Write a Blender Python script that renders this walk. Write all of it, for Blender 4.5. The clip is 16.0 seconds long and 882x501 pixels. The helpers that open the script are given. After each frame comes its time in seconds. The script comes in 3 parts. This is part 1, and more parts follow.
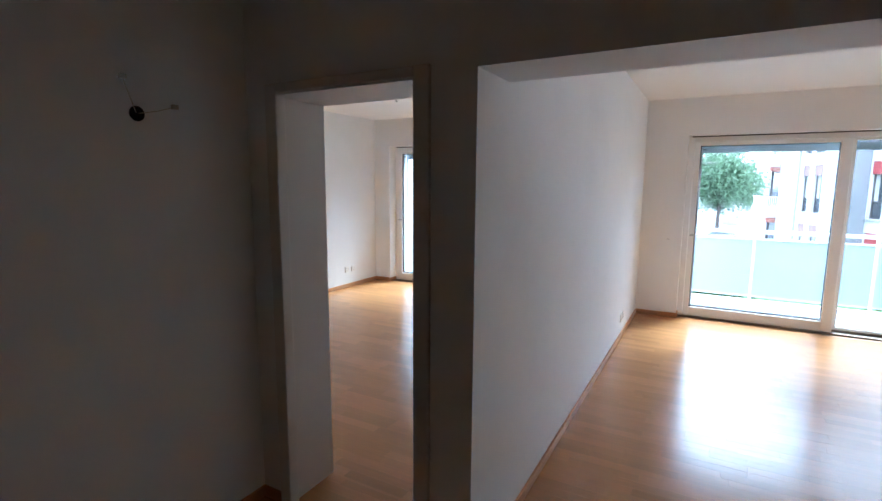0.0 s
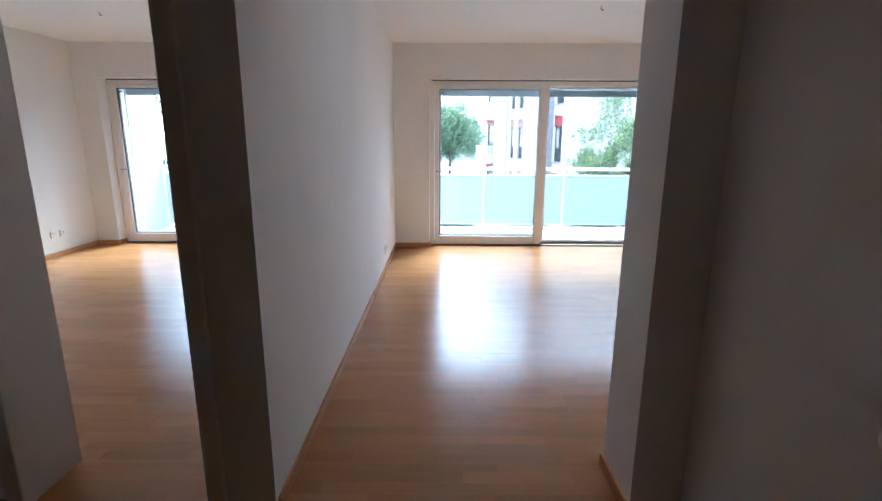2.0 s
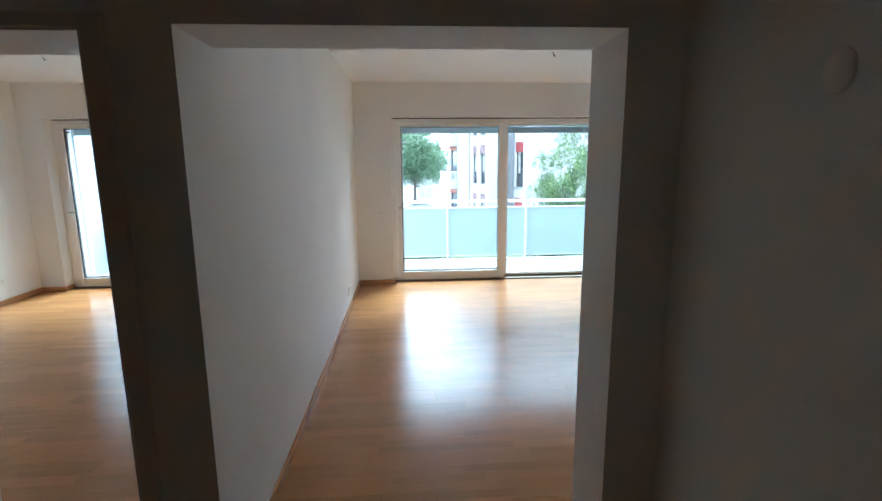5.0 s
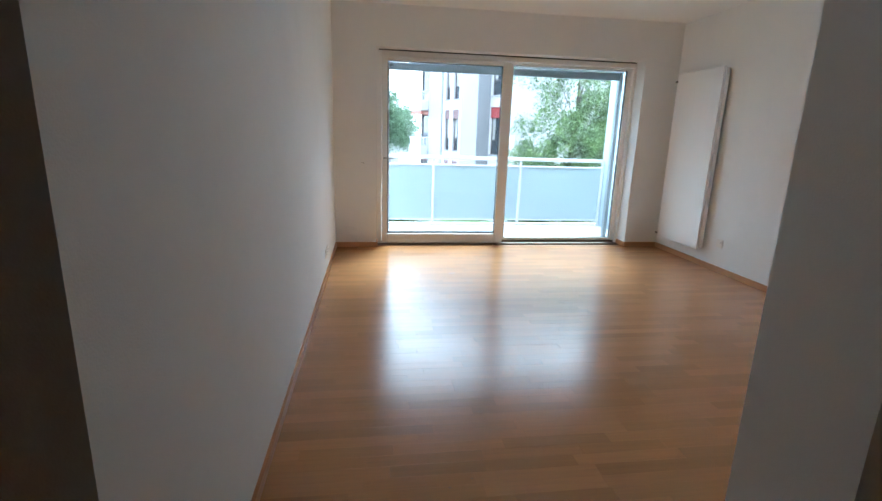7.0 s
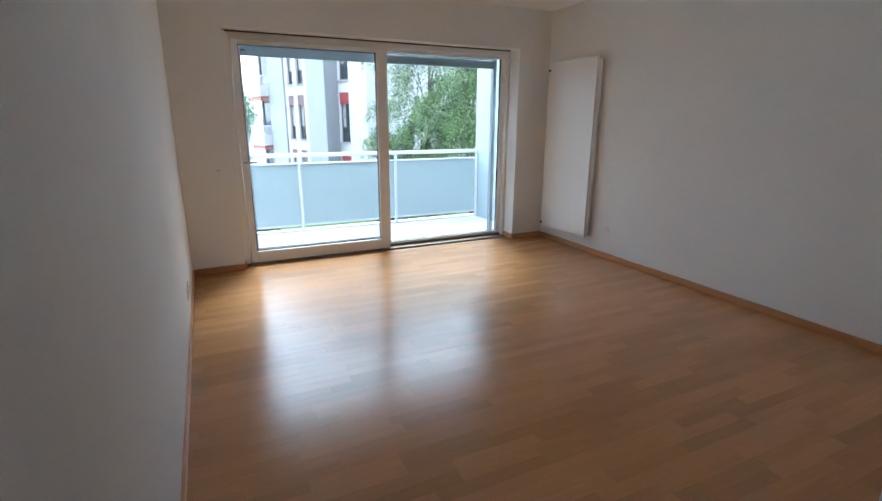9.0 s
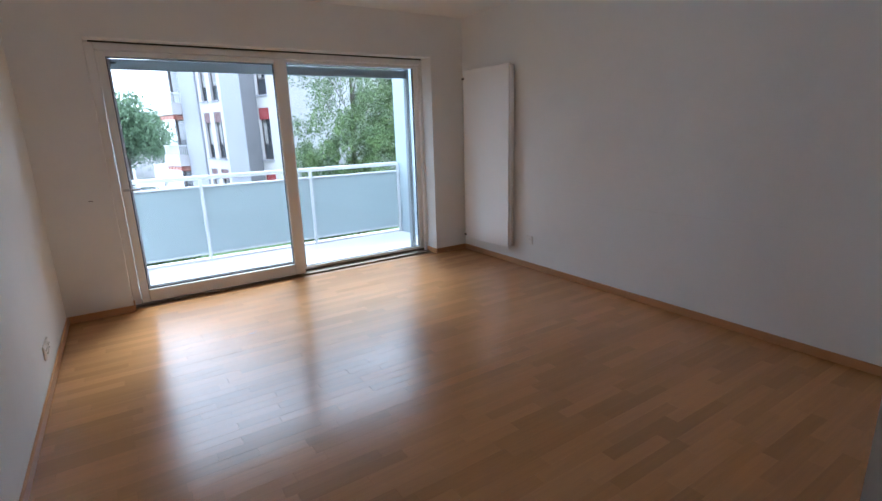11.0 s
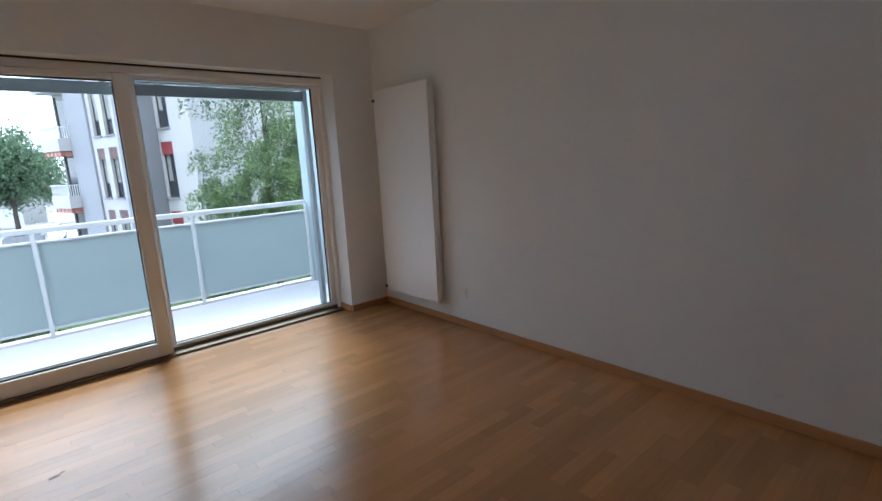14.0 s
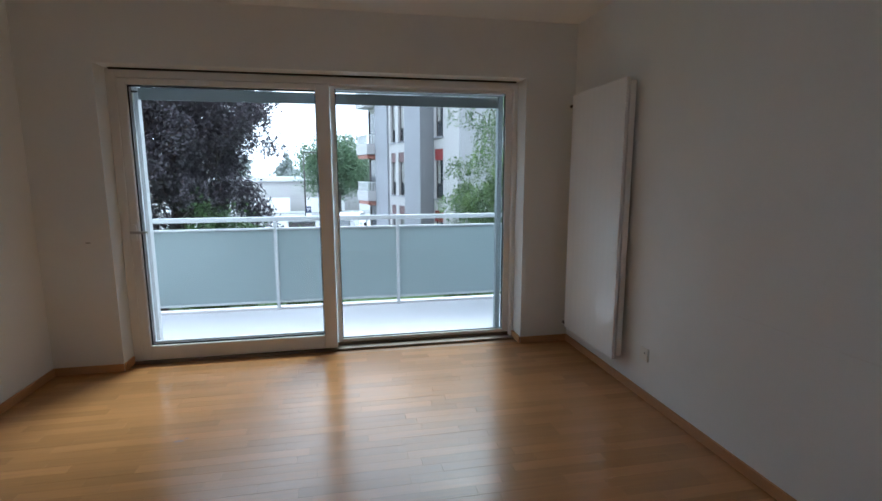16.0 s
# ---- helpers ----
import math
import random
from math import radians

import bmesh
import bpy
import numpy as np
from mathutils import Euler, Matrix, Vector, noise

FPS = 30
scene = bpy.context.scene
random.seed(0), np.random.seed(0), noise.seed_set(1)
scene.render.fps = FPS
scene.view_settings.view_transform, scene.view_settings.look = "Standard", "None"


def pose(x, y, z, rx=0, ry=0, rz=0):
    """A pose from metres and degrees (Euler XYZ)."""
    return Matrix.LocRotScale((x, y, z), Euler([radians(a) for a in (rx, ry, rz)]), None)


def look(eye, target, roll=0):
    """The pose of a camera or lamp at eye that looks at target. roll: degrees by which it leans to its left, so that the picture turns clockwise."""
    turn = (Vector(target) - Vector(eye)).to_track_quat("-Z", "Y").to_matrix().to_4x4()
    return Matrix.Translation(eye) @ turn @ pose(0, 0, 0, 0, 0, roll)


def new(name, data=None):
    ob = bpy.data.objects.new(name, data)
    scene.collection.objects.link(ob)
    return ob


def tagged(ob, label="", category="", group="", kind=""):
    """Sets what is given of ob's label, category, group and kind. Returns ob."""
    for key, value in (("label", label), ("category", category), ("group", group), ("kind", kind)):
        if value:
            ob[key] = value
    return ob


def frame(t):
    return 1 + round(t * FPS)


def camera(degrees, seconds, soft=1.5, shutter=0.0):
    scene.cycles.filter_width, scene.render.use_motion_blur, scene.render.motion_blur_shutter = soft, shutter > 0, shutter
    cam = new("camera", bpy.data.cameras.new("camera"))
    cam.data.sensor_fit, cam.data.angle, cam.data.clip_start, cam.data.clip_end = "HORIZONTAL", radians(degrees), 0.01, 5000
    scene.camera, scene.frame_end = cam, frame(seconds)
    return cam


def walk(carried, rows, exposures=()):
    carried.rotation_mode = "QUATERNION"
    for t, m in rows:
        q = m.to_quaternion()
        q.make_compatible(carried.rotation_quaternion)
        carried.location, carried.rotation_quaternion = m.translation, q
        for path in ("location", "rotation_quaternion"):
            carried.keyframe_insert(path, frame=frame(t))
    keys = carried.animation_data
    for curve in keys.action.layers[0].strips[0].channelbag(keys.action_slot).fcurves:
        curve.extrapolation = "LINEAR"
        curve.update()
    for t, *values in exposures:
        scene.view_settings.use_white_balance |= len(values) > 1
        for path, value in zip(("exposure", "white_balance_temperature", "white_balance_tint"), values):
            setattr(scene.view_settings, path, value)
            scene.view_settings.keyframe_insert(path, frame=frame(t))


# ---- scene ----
cam = camera(84.5, 16.0)
PATH = [
    (0, (0.147, 0.368, 1.602), (-0.813, 2.101, 1.325), 0.4),
    (0.5, (0.094, 0.369, 1.611), (-0.391, 2.288, 1.326), -0.1),
    (1, (0.069, 0.343, 1.609), (-0.185, 2.305, 1.319), -0.5),
    (1.5, (0.055, 0.346, 1.597), (-0.085, 2.321, 1.317), -0.1),
    (2, (0.047, 0.347, 1.429), (0.039, 2.296, 0.979), 0.3),
    (2.5, (0.061, 0.364, 1.406), (0.078, 2.272, 0.808), 1.1),
    (3, (0.074, 0.369, 1.392), (0.128, 2.245, 0.7), 1.0),
    (3.5, (0.082, 0.369, 1.395), (0.179, 2.231, 0.671), 1.0),
    (4, (0.091, 0.368, 1.408), (0.19, 2.23, 0.685), 0.7),
    (4.5, (0.089, 0.35, 1.559), (0.203, 2.301, 1.134), -0.2),
    (4.7, (0.092, 0.355, 1.606), (0.212, 2.319, 1.25), -0.4),
    (6.8, (-0.14, 1.186, 1.337), (0.105, 3.116, 0.874), 1.4),
    (7, (-0.174, 1.258, 1.307), (0.104, 3.181, 0.833), 1.8),
    (7.5, (-0.23, 1.513, 1.317), (0.181, 3.412, 0.842), 0.6),
    (8, (-0.245, 1.665, 1.36), (0.249, 3.523, 0.809), 1.1),
    (8.5, (-0.311, 1.792, 1.396), (0.389, 3.591, 0.87), -0.5),
    (8.7, (-0.375, 1.847, 1.404), (0.396, 3.615, 0.873), 0.1),
    (10.8, (-0.106, 2.055, 1.443), (0.914, 3.706, 0.959), -1.9),
    (11, (-0.057, 2.087, 1.42), (0.997, 3.715, 0.933), -1.8),
    (11.5, (0.037, 2.258, 1.398), (1.28, 3.727, 0.855), -1.7),
    (12, (0.121, 2.423, 1.397), (1.562, 3.694, 0.842), -2.7),
    (12.5, (0.204, 2.501, 1.395), (1.731, 3.653, 0.811), -2.7),
    (13, (0.344, 2.58, 1.401), (1.898, 3.706, 0.838), -1.8),
    (13.5, (0.453, 2.672, 1.395), (1.882, 3.974, 0.884), -2.4),
    (14, (0.625, 2.806, 1.415), (1.916, 4.285, 1.034), -3.0),
    (14.5, (0.855, 2.827, 1.436), (1.914, 4.488, 1.085), -3.4),
    (15, (1.082, 2.83, 1.446), (1.842, 4.654, 1.131), 0.2),
    (15.5, (1.3, 2.904, 1.418), (1.775, 4.819, 1.096), -0.9),
    (16, (1.492, 2.996, 1.421), (1.869, 4.935, 1.11), -0.1),
]
EXPOSURES = [(0.0, 3.1, 4920, -8), (1.5, 2.95, 5050, -6), (4.7, 2.72, 5080, -15), (7.0, 2.53, 5230, -12), (8.7, 2.2, 5310, -10), (11.0, 1.95, 5330, -4), (12.5, 1.76, 5450, -4), (13.5, 1.62, 5530, -5), (16.0, 1.16, 5470, -9)]
SKY = 0.17
walk(cam, [(t, look(eye, target, roll)) for t, eye, target, roll in PATH], EXPOSURES)

# ---- world, sun, exposure ----
scene.cycles.max_bounces, scene.cycles.diffuse_bounces = 20, 14
world = bpy.data.worlds.new("overcast_sky")
scene.world = world
world.use_nodes = True
wn, wl = world.node_tree.nodes, world.node_tree.links
sky = wn.new("ShaderNodeTexSky")
sky.sky_type, sky.sun_disc = "NISHITA", False
sky.sun_elevation, sky.sun_rotation = radians(48), radians(200)
sky.dust_density, sky.air_density = 4.0, 1.0
wash = wn.new("ShaderNodeMixRGB")
wash.inputs["Fac"].default_value = 0.86
wash.inputs["Color2"].default_value = (10.35, 10.75, 12.2, 1)
wl.new(sky.outputs["Color"], wash.inputs["Color1"])
wl.new(wash.outputs["Color"], wn["Background"].inputs["Color"])
wn["Background"].inputs["Strength"].default_value = SKY

sun_data = bpy.data.lights.new("sun", "SUN")
sun_data.energy, sun_data.angle, sun_data.color = 1.2, radians(20), (1.0, 0.97, 0.92)
sun_lamp = new("sun", sun_data)
sun_lamp.matrix_world = pose(0, 0, 30, 42, 0, 160)


# ---- materials ----
def mat(name, color, rough=0.6, metal=0.0, vary=0.06, scale=6.0, bump=0.0, bump_scale=80.0, coat=0.0, spec=0.5, rand=0.0, stains=0.0, stain_scale=0.9):
    """A painted or plain surface: colour with broad and fine variation, a fine relief and gloss that varies."""
    m = bpy.data.materials.new(name)
    m.use_nodes = True
    n, l = m.node_tree.nodes, m.node_tree.links
    b = n["Principled BSDF"]
    b.inputs["Roughness"].default_value, b.inputs["Metallic"].default_value = rough, metal
    b.inputs["Coat Weight"].default_value, b.inputs["Coat Roughness"].default_value = coat, 0.12
    b.inputs["Specular IOR Level"].default_value = spec
    tc = n.new("ShaderNodeTexCoord")
    geo = n.new("ShaderNodeNewGeometry")
    broad = n.new("ShaderNodeTexNoise")
    broad.inputs["Scale"].default_value, broad.inputs["Detail"].default_value = scale, 6
    l.new(geo.outputs["Position"], broad.inputs["Vector"])
    ramp = n.new("ShaderNodeMapRange")
    ramp.inputs["To Min"].default_value, ramp.inputs["To Max"].default_value = 1 - vary, 1 + vary
    l.new(broad.outputs["Fac"], ramp.inputs["Value"])
    last = ramp.outputs["Result"]
    if rand:
        info = n.new("ShaderNodeObjectInfo")
        rr = n.new("ShaderNodeMapRange")
        rr.inputs["To Min"].default_value, rr.inputs["To Max"].default_value = 1 - rand, 1 + rand
        l.new(info.outputs["Random"], rr.inputs["Value"])
        mul = n.new("ShaderNodeMath")
        mul.operation = "MULTIPLY"
        l.new(last, mul.inputs[0]), l.new(rr.outputs["Result"], mul.inputs[1])
        last = mul.outputs[0]
    if stains:
        st = n.new("ShaderNodeTexNoise")
        st.inputs["Scale"].default_value, st.inputs["Detail"].default_value, st.inputs["Roughness"].default_value = stain_scale, 8, 0.65
        l.new(geo.outputs["Position"], st.inputs["Vector"])
        sr = n.new("ShaderNodeMapRange")
        sr.inputs["From Min"].default_value, sr.inputs["From Max"].default_value = 0.5, 0.75
        sr.inputs["To Min"].default_value, sr.inputs["To Max"].default_value = 1.0, 1 - stains
        l.new(st.outputs["Fac"], sr.inputs["Value"])
        mul = n.new("ShaderNodeMath")
        mul.operation = "MULTIPLY"
        l.new(last, mul.inputs[0]), l.new(sr.outputs["Result"], mul.inputs[1])
        last = mul.outputs[0]
    vec = n.new("ShaderNodeVectorMath")
    vec.operation = "SCALE"
    vec.inputs[0].default_value = color
    l.new(last, vec.inputs["Scale"])
    l.new(vec.outputs[0], b.inputs["Base Color"])
    rv = n.new("ShaderNodeMapRange")
    rv.inputs["To Min"].default_value, rv.inputs["To Max"].default_value = max(rough - 0.06, 0.02), min(rough + 0.06, 1)
    l.new(broad.outputs["Fac"], rv.inputs["Value"])
    l.new(rv.outputs["Result"], b.inputs["Roughness"])
    if bump:
        fine = n.new("ShaderNodeTexNoise")
        fine.inputs["Scale"].default_value, fine.inputs["Detail"].default_value = bump_scale, 4
        l.new(geo.outputs["Position"], fine.inputs["Vector"])
        bp = n.new("ShaderNodeBump")
        bp.inputs["Strength"].default_value, bp.inputs["Distance"].default_value = bump, 0.004
        l.new(fine.outputs["Fac"], bp.inputs["Height"])
        l.new(bp.outputs["Normal"], b.inputs["Normal"])
    return m


def oak(name, color, rough=0.22, rand=0.16, coat=0.0, along="x", island=False, spec=0.5):
    """Varnished oak: grain drawn out along the board, a tone for each board."""
    m = bpy.data.materials.new(name)
    m.use_nodes = True
    n, l = m.node_tree.nodes, m.node_tree.links
    b = n["Principled BSDF"]
    b.inputs["Coat Weight"].default_value, b.inputs["Coat Roughness"].default_value = coat, 0.16
    b.inputs["Specular IOR Level"].default_value = spec
    geo = n.new("ShaderNodeNewGeometry")
    info = n.new("ShaderNodeObjectInfo")
    tone = geo.outputs["Random Per Island"] if island else info.outputs["Random"]
    shift = n.new("ShaderNodeVectorMath")
    shift.operation = "SCALE"
    shift.inputs[0].default_value = (13.0, 7.0, 3.0)
    l.new(tone, shift.inputs["Scale"])
    add = n.new("ShaderNodeVectorMath")
    l.new(geo.outputs["Position"], add.inputs[0]), l.new(shift.outputs[0], add.inputs[1])
    stretch = n.new("ShaderNodeMapping")
    stretch.inputs["Scale"].default_value = (3, 60, 60) if along == "x" else (60, 3, 60)
    l.new(add.outputs[0], stretch.inputs["Vector"])
    grain = n.new("ShaderNodeTexNoise")
    grain.inputs["Scale"].default_value, grain.inputs["Detail"].default_value, grain.inputs["Distortion"].default_value = 1.0, 6, 0.6
    l.new(stretch.outputs[0], grain.inputs["Vector"])
    cloud = n.new("ShaderNodeTexNoise")
    cloud.inputs["Scale"].default_value, cloud.inputs["Detail"].default_value = 1.3, 4
    l.new(geo.outputs["Position"], cloud.inputs["Vector"])
    last = None
    for src, lo, hi in ((tone, 1 - rand, 1 + rand), (grain.outputs["Fac"], 0.86, 1.14), (cloud.outputs["Fac"], 0.92, 1.08)):
        r = n.new("ShaderNodeMapRange")
        r.inputs["To Min"].default_value, r.inputs["To Max"].default_value = lo, hi
        l.new(src, r.inputs["Value"])
        if last is None:
            last = r.outputs["Result"]
        else:
            mul = n.new("ShaderNodeMath")
            mul.operation = "MULTIPLY"
            l.new(last, mul.inputs[0]), l.new(r.outputs["Result"], mul.inputs[1])
            last = mul.outputs[0]
    hue = n.new("ShaderNodeMixRGB")
    hue.inputs["Color1"].default_value = (*color, 1)
    hue.inputs["Color2"].default_value = (color[0] * 1.04, color[1] * 0.95, color[2] * 0.84, 1)
    l.new(grain.outputs["Fac"], hue.inputs["Fac"])
    vec = n.new("ShaderNodeVectorMath")
    vec.operation = "SCALE"
    l.new(hue.outputs[0], vec.inputs[0]), l.new(last, vec.inputs["Scale"])
    l.new(vec.outputs[0], b.inputs["Base Color"])
    rv = n.new("ShaderNodeMapRange")
    rv.inputs["To Min"].default_value, rv.inputs["To Max"].default_value = rough - 0.03, rough + 0.05
    rv.inputs["From Min"].default_value, rv.inputs["From Max"].default_value = 0.3, 0.7
    l.new(rv.outputs["Result"], b.inputs["Roughness"])
    wave = n.new("ShaderNodeTexNoise")
    wave.inputs["Scale"].default_value, wave.inputs["Detail"].default_value = 1.0, 3
    cup = n.new("ShaderNodeMapping")
    cup.inputs["Scale"].default_value = (1.4, 9, 1) if along == "x" else (13, 1.6, 1)
    l.new(geo.outputs["Position"], cup.inputs["Vector"]), l.new(cup.outputs[0], wave.inputs["Vector"])
    bp = n.new("ShaderNodeBump")
    bp.inputs["Strength"].default_value, bp.inputs["Distance"].default_value = 0.2, 0.003
    l.new(wave.outputs["Fac"], bp.inputs["Height"]), l.new(wave.outputs["Fac"], rv.inputs["Value"])
    bp2 = n.new("ShaderNodeBump")
    bp2.inputs["Strength"].default_value, bp2.inputs["Distance"].default_value = 0.08, 0.001
    l.new(grain.outputs["Fac"], bp2.inputs["Height"]), l.new(bp.outputs["Normal"], bp2.inputs["Normal"])
    l.new(bp2.outputs["Normal"], b.inputs["Normal"])
    return m


def clear_glass(name):
    m = bpy.data.materials.new(name)
    m.use_nodes = True
    n, l = m.node_tree.nodes, m.node_tree.links
    for node in list(n):
        n.remove(node)
    out = n.new("ShaderNodeOutputMaterial")
    tr, gl, mix, fr = n.new("ShaderNodeBsdfTransparent"), n.new("ShaderNodeBsdfGlossy"), n.new("ShaderNodeMixShader"), n.new("ShaderNodeFresnel")
    tr.inputs["Color"].default_value = (0.965, 0.95, 0.96, 1)
    gl.inputs["Roughness"].default_value = 0.01
    fr.inputs["IOR"].default_value = 1.35
    l.new(fr.outputs[0], mix.inputs[0]), l.new(tr.outputs[0], mix.inputs[1]), l.new(gl.outputs[0], mix.inputs[2])
    l.new(mix.outputs[0], out.inputs["Surface"])
    return m


def frosted_glass(name, color):
    m = mat(name, color, 0.35, vary=0.04, scale=1.5)
    n, l = m.node_tree.nodes, m.node_tree.links
    b = n["Principled BSDF"]
    tl, mix = n.new("ShaderNodeBsdfTranslucent"), n.new("ShaderNodeMixShader")
    tl.inputs["Color"].default_value = (color[0] * 1.25, color[1] * 1.2, color[2] * 1.2, 1)
    mix.inputs[0].default_value = 0.5
    l.new(b.outputs[0], mix.inputs[1]), l.new(tl.outputs[0], mix.inputs[2])
    l.new(mix.outputs[0], n["Material Output"].inputs["Surface"])
    return m


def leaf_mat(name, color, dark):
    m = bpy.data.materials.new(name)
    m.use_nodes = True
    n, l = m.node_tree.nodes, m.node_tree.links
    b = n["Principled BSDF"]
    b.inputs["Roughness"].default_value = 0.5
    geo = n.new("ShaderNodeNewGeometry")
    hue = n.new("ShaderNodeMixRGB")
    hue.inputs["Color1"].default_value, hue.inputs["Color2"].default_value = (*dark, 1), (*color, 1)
    # Noise lightens and darkens whole tufts: clump shading put into the leaf colour.
    tuft_shade = n.new("ShaderNodeTexNoise")
    tuft_shade.inputs["Scale"].default_value, tuft_shade.inputs["Detail"].default_value = 2.2, 3
    l.new(geo.outputs["Position"], tuft_shade.inputs["Vector"])
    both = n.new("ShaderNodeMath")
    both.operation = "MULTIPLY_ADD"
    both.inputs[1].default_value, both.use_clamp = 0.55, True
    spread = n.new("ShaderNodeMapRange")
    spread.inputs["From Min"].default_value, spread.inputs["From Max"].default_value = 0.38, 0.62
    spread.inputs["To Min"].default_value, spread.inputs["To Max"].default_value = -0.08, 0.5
    l.new(tuft_shade.outputs["Fac"], spread.inputs["Value"])
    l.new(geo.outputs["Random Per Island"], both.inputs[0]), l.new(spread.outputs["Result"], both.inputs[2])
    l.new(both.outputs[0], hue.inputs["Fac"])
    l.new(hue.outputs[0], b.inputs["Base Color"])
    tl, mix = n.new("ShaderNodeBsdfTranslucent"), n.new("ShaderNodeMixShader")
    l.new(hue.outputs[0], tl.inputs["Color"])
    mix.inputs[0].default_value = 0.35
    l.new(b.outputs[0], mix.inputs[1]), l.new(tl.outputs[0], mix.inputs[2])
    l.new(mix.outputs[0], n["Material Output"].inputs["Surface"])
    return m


WALL = mat("wall_paint", (0.838, 0.856, 0.858), 0.75, vary=0.025, scale=1.2, bump=0.25, bump_scale=220, stains=0.05, stain_scale=1.4)
CEIL = mat("ceiling_paint", (0.85, 0.865, 0.868), 0.85, vary=0.02, scale=1.0, bump=0.1, bump_scale=150)
OAK = oak("oak_parquet", (0.46, 0.240, 0.098), rough=0.213, rand=0.14, spec=0.62)
OAK_REST = oak("oak_parquet_rest", (0.46, 0.240, 0.098), rough=0.213, rand=0.14, spec=0.62, island=True)
OAK_BASE = oak("oak_baseboard", (0.50, 0.265, 0.12), rough=0.32, rand=0.05)
OAK_BASE_Y = oak("oak_baseboard_long", (0.50, 0.265, 0.12), rough=0.32, rand=0.05, along="y")
JOINT = mat("parquet_joint", (0.33, 0.178, 0.078), 0.5, vary=0.1)
PVC = mat("white_window_plastic", (0.87, 0.88, 0.88), 0.36, vary=0.02, scale=3)
ALU_SHADE = mat("shaded_blue_grey_aluminium", (0.20, 0.23, 0.245), 0.45, metal=0.1, vary=0.03)
TRIM = mat("pale_outer_trim", (0.55, 0.58, 0.60), 0.4, vary=0.03)
SHUTTER = mat("shutter_slat", (0.30, 0.34, 0.35), 0.5, vary=0.05)
# Brown threshold: the shadow under the window frame is put into its colour.
THRESHOLD_SHADE = mat("shadow_brown_threshold", (0.24, 0.20, 0.165), 0.45, metal=0.3, vary=0.1)
SEAL = mat("black_rubber_seal", (0.02, 0.02, 0.022), 0.6)
STEEL = mat("satin_steel", (0.55, 0.55, 0.56), 0.3, metal=1.0)
ENAMEL = mat("white_radiator_enamel", (0.89, 0.89, 0.89), 0.2, vary=0.004, scale=0.6, spec=0.6)
BRACKET = mat("dark_bracket", (0.05, 0.045, 0.04), 0.5)
FRAMEPAINT = mat("painted_steel_frame", (0.70, 0.68, 0.65), 0.6, vary=0.04, scale=4, bump=0.08, bump_scale=60)
rn, rl = ENAMEL.node_tree.nodes, ENAMEL.node_tree.links
rib, rgeo, rbump = rn.new("ShaderNodeTexWave"), rn.new("ShaderNodeNewGeometry"), rn.new("ShaderNodeBump")
rib.bands_direction, rib.inputs["Scale"].default_value = "Y", 4.2
rbump.inputs["Strength"].default_value, rbump.inputs["Distance"].default_value = 0.2, 0.002
rl.new(rgeo.outputs["Position"], rib.inputs["Vector"]), rl.new(rib.outputs["Fac"], rbump.inputs["Height"])
rl.new(rbump.outputs["Normal"], rn["Principled BSDF"].inputs["Normal"])
PLATE = mat("white_socket_plastic", (0.82, 0.81, 0.78), 0.3, vary=0.01)
BLACK = mat("black_hole", (0.008, 0.008, 0.008), 0.7)
WIRE = mat("beige_wire", (0.45, 0.40, 0.28), 0.5)
FILLER = mat("white_cover_plastic", (0.82, 0.82, 0.80), 0.4, vary=0.01)
SCUFF = mat("scuffed_paint", (0.815, 0.825, 0.825), 0.8, vary=0.06, scale=14)
PANE = clear_glass("window_glass")
FROST = frosted_glass("frosted_balcony_glass", (0.39, 0.445, 0.458))
RAIL = mat("white_rail_paint", (0.60, 0.61, 0.625), 0.4, vary=0.02)
SLAB = mat("balcony_floor", (0.62, 0.595, 0.615), 0.55, vary=0.05, scale=3, bump=0.1, stains=0.08)
RENDERW = mat("balcony_render", (0.355, 0.42, 0.445), 0.8, vary=0.03, scale=2, bump=0.3, bump_scale=120)
GRASS = mat("grass", (0.07, 0.12, 0.035), 0.9, vary=0.3, scale=0.8, bump=0.6, bump_scale=20)
ASPHALT = mat("asphalt", (0.30, 0.30, 0.31), 0.85, vary=0.12, scale=0.5, bump=0.3, stains=0.2, stain_scale=0.15)
PAVING = mat("pale_paving", (0.42, 0.42, 0.41), 0.85, vary=0.1, scale=0.7)
FACADE = mat("white_facade", (0.46, 0.44, 0.455), 0.85, vary=0.05, scale=0.5, bump=0.1, stains=0.12, stain_scale=0.5)
# Greyer copy of the facade: the end wall's shade is put into the colour.
FACADE_END_SHADE = mat("shaded_end_facade", (0.345, 0.335, 0.36), 0.85, vary=0.06, scale=0.5, bump=0.1, stains=0.15, stain_scale=0.5)
CONCRETE = mat("blue_grey_cladding", (0.275, 0.275, 0.31), 0.75, vary=0.08, scale=0.9, bump=0.2, stains=0.2, stain_scale=0.6)
# Darker than the cladding: the shaft end's shade is put into this colour.
CONCRETE_SHADE = mat("shaded_ribbed_concrete", (0.175, 0.175, 0.192), 0.8, vary=0.2, scale=2.5, bump=0.3, stains=0.25, stain_scale=1.5)
DARKPANE = mat("dark_window_pane", (0.04, 0.045, 0.055), 0.08, vary=0.2, scale=1.0)
REDCLOTH = mat("red_awning_cloth", (0.24, 0.04, 0.045), 0.85, vary=0.1)
PALECLOTH = mat("pale_awning_cloth", (0.50, 0.30, 0.25), 0.85, vary=0.1)
AWNING = mat("washed_red_awning", (0.27, 0.095, 0.075), 0.85, vary=0.1)
GREYPINK = mat("faded_red_blind", (0.15, 0.095, 0.10), 0.85, vary=0.1)
